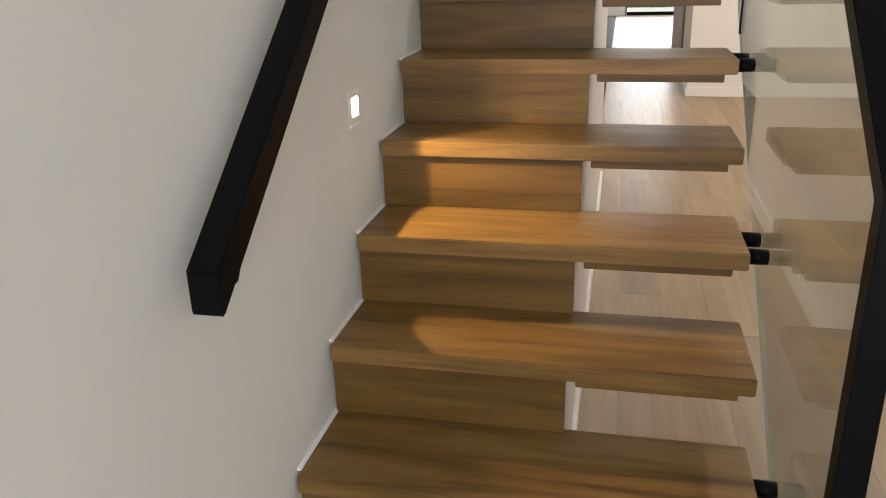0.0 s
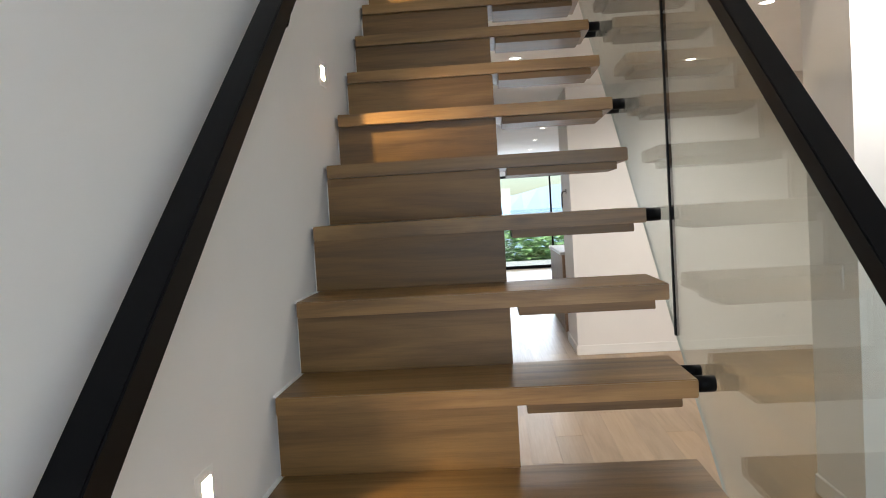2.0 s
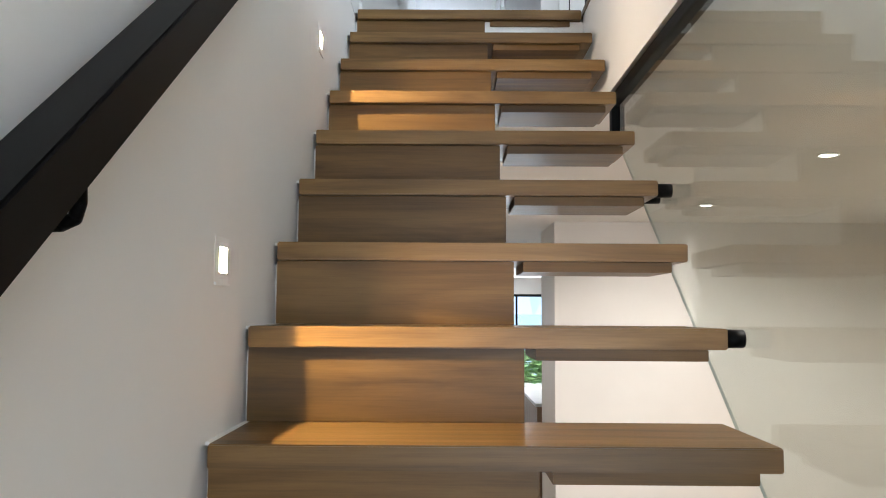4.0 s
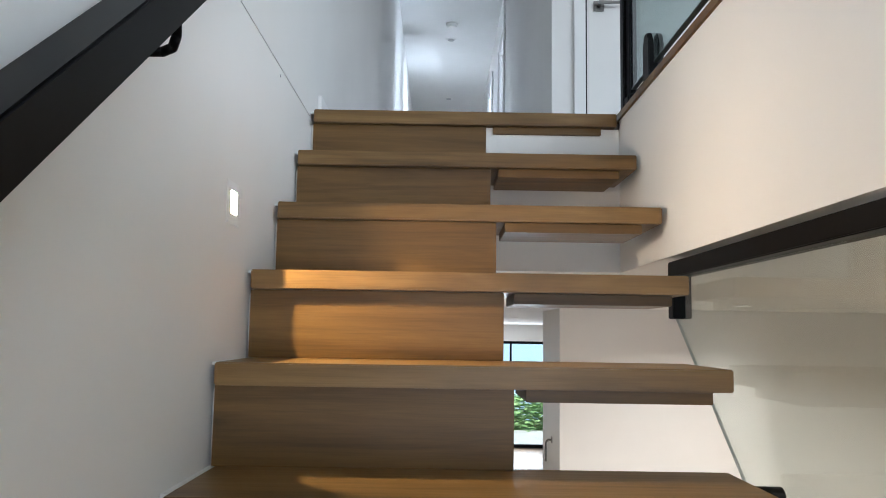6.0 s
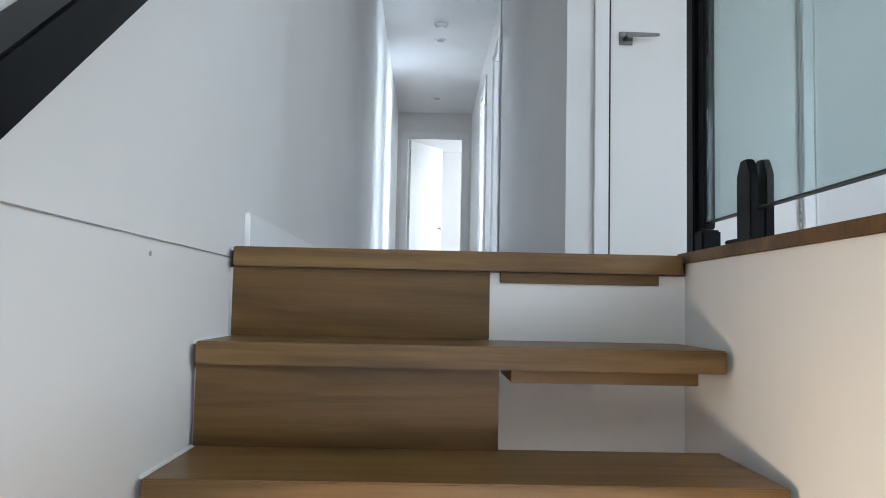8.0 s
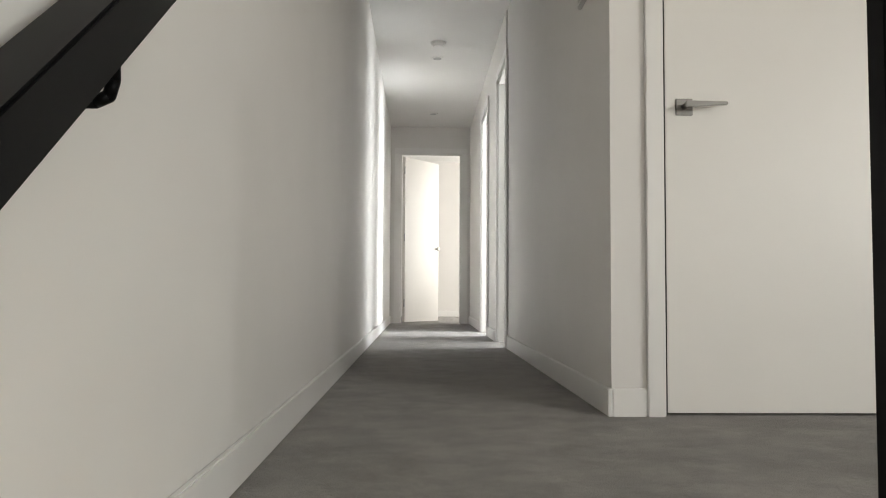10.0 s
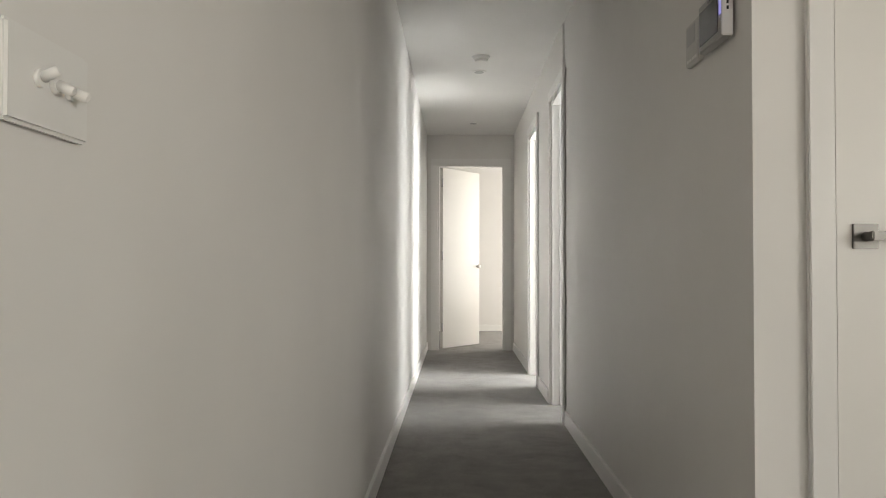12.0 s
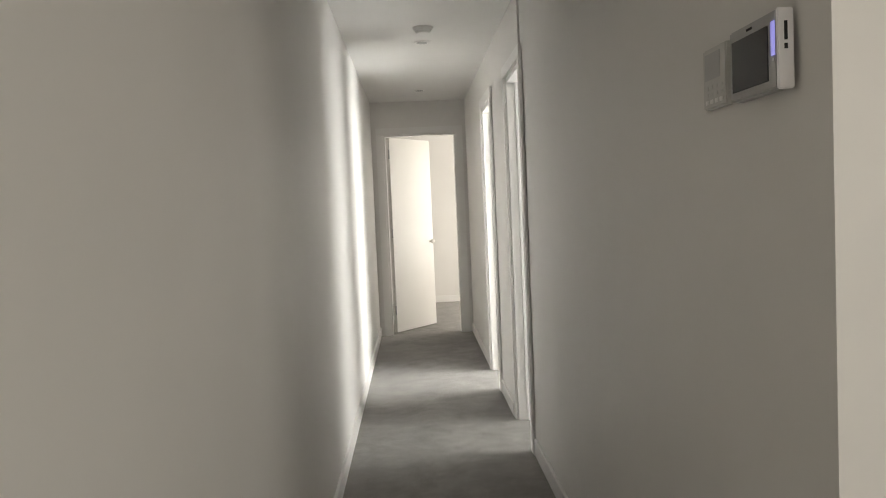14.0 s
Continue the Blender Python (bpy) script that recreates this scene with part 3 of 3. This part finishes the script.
# ---- small fixtures upstairs ----
sd = thing("smoke_detector", "round white smoke detector on the ceiling", "smoke detector", at=(0.49, 5.15, HIGHC))
bm = bmesh.new()
bmesh.ops.create_cone(bm, cap_ends=True, segments=36, radius1=0.056, radius2=0.062, depth=0.022, matrix=Matrix.Translation((0, 0, -0.011)))
part("base", bm, M_WHITE, sd, smooth=True)
bm = bmesh.new()
bmesh.ops.create_cone(bm, cap_ends=True, segments=36, radius1=0.038, radius2=0.050, depth=0.016, matrix=Matrix.Translation((0, 0, -0.030)))
part("cover", bm, M_WHITE, sd, smooth=True)
for y in (5.57, 7.67):
    cl = thing("ceiling_downlight", "round white recessed downlight, switched off", "light", "downlights in the corridor", at=(0.49, y, HIGHC))
    bm = bmesh.new()
    bmesh.ops.create_cone(bm, cap_ends=True, segments=32, radius1=0.048, radius2=0.052, depth=0.005, matrix=Matrix.Translation((0, 0, -0.0025)))
    part("trim_ring", bm, M_WHITE, cl, smooth=True)
    bm = bmesh.new()
    bmesh.ops.create_cone(bm, cap_ends=True, segments=32, radius1=0.036, radius2=0.036, depth=0.002, matrix=Matrix.Translation((0, 0, -0.0062)))
    part("lens", bm, M_GREY, cl, "frosted lens", True)

ic = thing("intercom", "grey video intercom with a dark screen, fixed to the wall", "intercom", at=(0.966, 1.678, 4.749))
box_part("base", (-0.010, -0.0005, -0.120, 0.030, -0.054, 0.054), M_GREY, ic, bevel=0.003)
box_part("body", (-0.034, -0.0105, -0.136, 0.034, -0.059, 0.059), M_GREY, ic, "silver grey plastic body", 0.003)
edge = box_part("side_rim", (-0.035, -0.009, -0.1415, -0.1362, -0.060, 0.060), M_GLOSSWHITE, ic, "glossy white side rim", 0.002)
box_part("screen", (-0.0356, -0.0342, -0.110, 0.022, -0.044, 0.040), M_SCREEN, ic, "dark glossy screen", 0.0004)
box_part("indicator", (-0.0354, -0.0342, -0.133, -0.120, -0.008, 0.043), M_BLUEGLOW, ic, "lit blue touch strip", 0.0005)
box_part("indicator_dot", (-0.0354, -0.0342, -0.128, -0.124, -0.016, -0.012), M_GLOSSWHITE, ic, "tiny pale lamp", 0)
box_part("mark", (-0.0350, -0.0342, -0.055, -0.035, 0.047, 0.051), M_SCREEN, ic, "small dark bar", 0)
box_part("side_slot", (-0.0245, -0.0195, -0.1424, -0.1416, 0.012, 0.040), M_SCREEN, edge, "dark card slot", 0)
box_part("side_slot", (-0.0245, -0.0195, -0.1424, -0.1416, -0.001, 0.007), M_SCREEN, edge, "dark socket", 0)
kp = thing("keypad", "grey keypad panel beside the intercom", "keypad", at=(0.966, 1.824, 4.755))
box_part("body", (-0.016, -0.0005, -0.050, 0.058, -0.058, 0.055), M_PALEGREY, kp, bevel=0.003)
box_part("display", (-0.0172, -0.0162, -0.026, 0.046, -0.004, 0.045), M_GREY, kp, "grey display window", 0.0005)
for i in range(4):
    for j in range(3):
        box_part("key", (-0.0175, -0.0162, -0.036 + i * 0.022, -0.022 + i * 0.022, -0.049 + j * 0.013, -0.041 + j * 0.013), M_PALEGREY if j else M_TRIM, kp, bevel=0.0008)

sw = thing("light_switch", "white wall switch plate with three small toggles", "switch", at=(WALL, 0.375, 4.302))
box_part("plate", (0.0005, 0.009, -0.064, 0.064, -0.038, 0.038), M_WHITE, sw, bevel=0.003)
for i, tilt in enumerate((35, -30, -30)):
    bm = bmesh.new()
    add_rod(bm, (0.008, 0, 0), (0.013, 0, 0), 0.0075, 16)
    tip = Vector((0.026, 0, 0.006 if tilt > 0 else -0.006))
    add_rod(bm, (0.012, 0, 0), tip, 0.0045, 12, 0.001)
    ob = part("toggle", bm, M_WHITE, sw, smooth=True)
    ob.location = (0, -0.02 + i * 0.024, 0.002)

# ---- small fixtures downstairs ----
sw2 = thing("light_switch", "white wall switch plate with two rockers", "switch", at=(2.105, -0.744, 1.134))
box_part("plate", (-0.008, -0.0005, -0.037, 0.037, -0.058, 0.058), M_WHITE, sw2, bevel=0.002)
for dz in (-0.02, 0.02):
    box_part("rocker", (-0.0115, -0.0082, -0.012, 0.012, dz - 0.014, dz + 0.014), M_WHITE, sw2, bevel=0.001)
sw3 = thing("light_switch", "white wall switch plate beside the foot of the stair", "switch", at=(WALL, -4.457, 1.118))
box_part("plate", (0.0005, 0.008, -0.036, 0.036, -0.058, 0.058), M_WHITE, sw3, bevel=0.002)
for dz in (-0.02, 0.02):
    box_part("rocker", (0.0082, 0.0112, -0.012, 0.012, dz - 0.014, dz + 0.014), M_WHITE, sw3, bevel=0.001)
po = thing("power_outlet", "white double power outlet low on the wall", "outlet", at=(3.358, 3.55, 0.307))
box_part("plate", (-0.058, 0.058, -0.008, -0.0005, -0.036, 0.036), M_WHITE, po, bevel=0.002)
for dx in (-0.028, 0.028):
    box_part("socket", (dx - 0.011, dx + 0.011, -0.0095, -0.0082, -0.012, 0.012), M_GREY, po, bevel=0.0005)
dp = thing("pull_handle", "slim bent grey metal pull handle on the wall's return", "handle", at=(1.33, 3.95, 1.60))
bm = bmesh.new()
bend = [(-0.0005, 0, 0.085), (-0.030, 0, 0.085), (-0.045, 0, 0.072), (-0.050, 0, 0.052), (-0.050, 0, -0.085)]
for p, q in zip(bend, bend[1:]):
    add_rod(bm, p, q, 0.008, 12)
for p in bend[1:-1]:
    bmesh.ops.create_uvsphere(bm, u_segments=12, v_segments=8, radius=0.008, matrix=Matrix.Translation(p))
part("bar", bm, M_STEEL, dp, smooth=True)
box_part("rose", (-0.006, -0.0005, -0.022, 0.022, 0.06, 0.11), M_STEEL, dp, bevel=0.001)
cab = thing("cabinet", "tan timber base cabinet with a pale top beside the hall wall", "cabinet", at=(1.32, 5.0, 0))
M_TAN = wood("tan_timber", (0.20, 0.125, 0.075), (0.27, 0.175, 0.11), (0.33, 0.22, 0.145), 1.2, 0.45, 2)
box_part("plinth", (0.03, 0.60, 0.03, 1.75, 0.0, 0.10), M_TAN, cab, "dark shadowed plinth")
box_part("body", (0.02, 0.62, 0.016, 1.80, 0.1005, 0.94), M_TAN, cab)
for a, b, c, d in ((0.02, 0.085, 0.1005, 0.94), (0.555, 0.62, 0.1005, 0.94), (0.0855, 0.5545, 0.875, 0.94), (0.0855, 0.5545, 0.1005, 0.165), (0.0855, 0.5545, 0.735, 0.765)):
    box_part("frame", (a, b, 0.0, 0.0155, c, d), M_TAN, cab, bevel=0.0015)
box_part("worktop", (0.0, 0.64, -0.012, 1.82, 0.9405, 0.975), M_PALEGREY, cab, "pale grey worktop", 0.003)
pl = thing("wall_plug", "tiny grey plug in the plaster below the joint", "plug", at=(WALL, -0.461, 3.183))
bm = bmesh.new()
add_rod(bm, (0.0002, 0, 0), (0.0016, 0, 0), 0.004, 14)
part("cap", bm, M_GREY, pl, smooth=True)

# ---- lower far end: glazing, outside ----
gz = thing("window_1", "tall dark framed glass doors to the garden", "window", kind="structure")
xs = (0.72, 2.03, 4.2)
for x in xs:
    box_part("frame", (x - 0.022, x + 0.022, 15.20, 15.27, 0.0, 2.35), M_BLACK, gz, "dark aluminium frame")
for z0, z1 in ((0.0, 0.075), (2.29, 2.35)):
    box_part("rail", (0.75, 4.17, 15.205, 15.265, z0, z1), M_BLACK, gz, "dark aluminium rail")
for a, b in zip(xs, xs[1:]):
    ob = box_part("pane", (a + 0.03, b - 0.03, 15.23, 15.236, 0.075, 2.29), M_GLASS, gz, "clear glass pane", 0)
    ob.visible_shadow = False


def outdoor(name, a, b, scale, rough=0.9):
    m, nt, bs = node_material(name, a, rough)
    nt.links.new(ramp(nt, noise_tex(nt, coords(nt), scale, 6), [(0.35, a), (0.65, b)]), bs.inputs["Base Color"])
    return m


M_PAVE = outdoor("pale_paving", (0.42, 0.41, 0.38), (0.52, 0.50, 0.47), 3.0)
M_LEAF = outdoor("green_leaves", (0.17, 0.31, 0.09), (0.34, 0.50, 0.20), 9.0, 0.6)
M_HILL = outdoor("glowing_blue_hill", (0.22, 0.31, 0.42), (0.30, 0.39, 0.50), 0.01)
# the hills glow pale blue, standing in for haze and bright daylight
M_HILL.node_tree.nodes["Principled BSDF"].inputs["Emission Color"].default_value = (0.55, 0.68, 0.85, 1)
M_HILL.node_tree.nodes["Principled BSDF"].inputs["Emission Strength"].default_value = 0.4
M_LAWN = outdoor("grass", (0.05, 0.12, 0.02), (0.09, 0.19, 0.04), 2.0)
bm = bmesh.new()
add_box(bm, -400, 400, 15.3, 900, -0.6, -0.06)
tagged(part("ground", bm, M_LAWN), "green lawn reaching to the distance", "ground", kind="structure")
bm = bmesh.new()
add_box(bm, -6, 12, 15.32, 18.6, -0.06, -0.03)
tagged(part("pavement", bm, M_PAVE), "pale paved terrace", "pavement", kind="structure")
M_LAKE = outdoor("pale_blue_water", (0.30, 0.42, 0.55), (0.38, 0.50, 0.62), 0.05, 0.25)
bm = bmesh.new()
add_box(bm, -400, 400, 21.0, 610, -0.06, -0.02)
tagged(part("water", bm, M_LAKE), "pale blue open water", "water", kind="structure")
rng = random.Random(4)
bm = bmesh.new()
for i in range(11000):
    x, y = rng.uniform(-4, 10), rng.gauss(19.6, 0.45)
    top = 0.85 + 0.18 * math.sin(x * 2.1) + 0.12 * math.sin(x * 5.3 + 1)
    z = rng.uniform(-0.05, top)
    r, a, t = rng.uniform(0.07, 0.17), rng.uniform(0, 6.3), rng.uniform(-1.2, 1.2)
    m = Matrix.Translation((x, y, z)) @ Matrix.Rotation(a, 4, "Z") @ Matrix.Rotation(t, 4, "X")
    vs = [bm.verts.new(m @ Vector(c)) for c in ((0, -r * 0.3, 0), (r, 0, 0.02), (0, r * 0.3, 0), (-r, 0, 0.02))]
    bm.faces.new(vs)
tagged(part("hedge", bm, M_LEAF), "leafy green garden hedge beyond the terrace", "hedge", kind="stuff")
bm = bmesh.new()
n = 60
base = [bm.verts.new((-400 + i * 800 / n, 600, -2)) for i in range(n + 1)]
crest = [bm.verts.new((-400 + i * 800 / n, 640, 15 + 8 * noise.noise(Vector((i * 0.33, 0.3, 0))) + 3 * noise.noise(Vector((i * 0.5, 2.3, 0))))) for i in range(n + 1)]
for i in range(n):
    bm.faces.new((base[i], base[i + 1], crest[i + 1], crest[i]))
tagged(part("backdrop", bm, M_HILL), "blue wooded hills with a painted glow for haze", "hills", kind="structure")

# ---- oak floor boards ----
floor = bpy.data.objects["floor"]
bw, bl = 0.182, 1.9
bm = bmesh.new()
add_box(bm, -bw / 2 + 0.0002, bw / 2 - 0.0002, -bl / 2 + 0.0002, bl / 2 - 0.0002, -0.012, 0.0, 0.0006)
board = mesh_of("board", bm, M_FLOOR)
x, col = 0.50, 0
while x < 4.7:
    y = -7.2 + (0.0, 0.8, 1.35, 0.45)[col % 4] - 1.0
    while y < 15.2:
        a, b = max(y, -7.2), min(y + bl, 15.2)
        ob = new("board", board)
        ob.location = (x + bw / 2, (a + b) / 2, 0)
        ob.scale = (1, (b - a) / bl, 1)
        ob.parent = floor
        y += bl
    x += bw
    col += 1
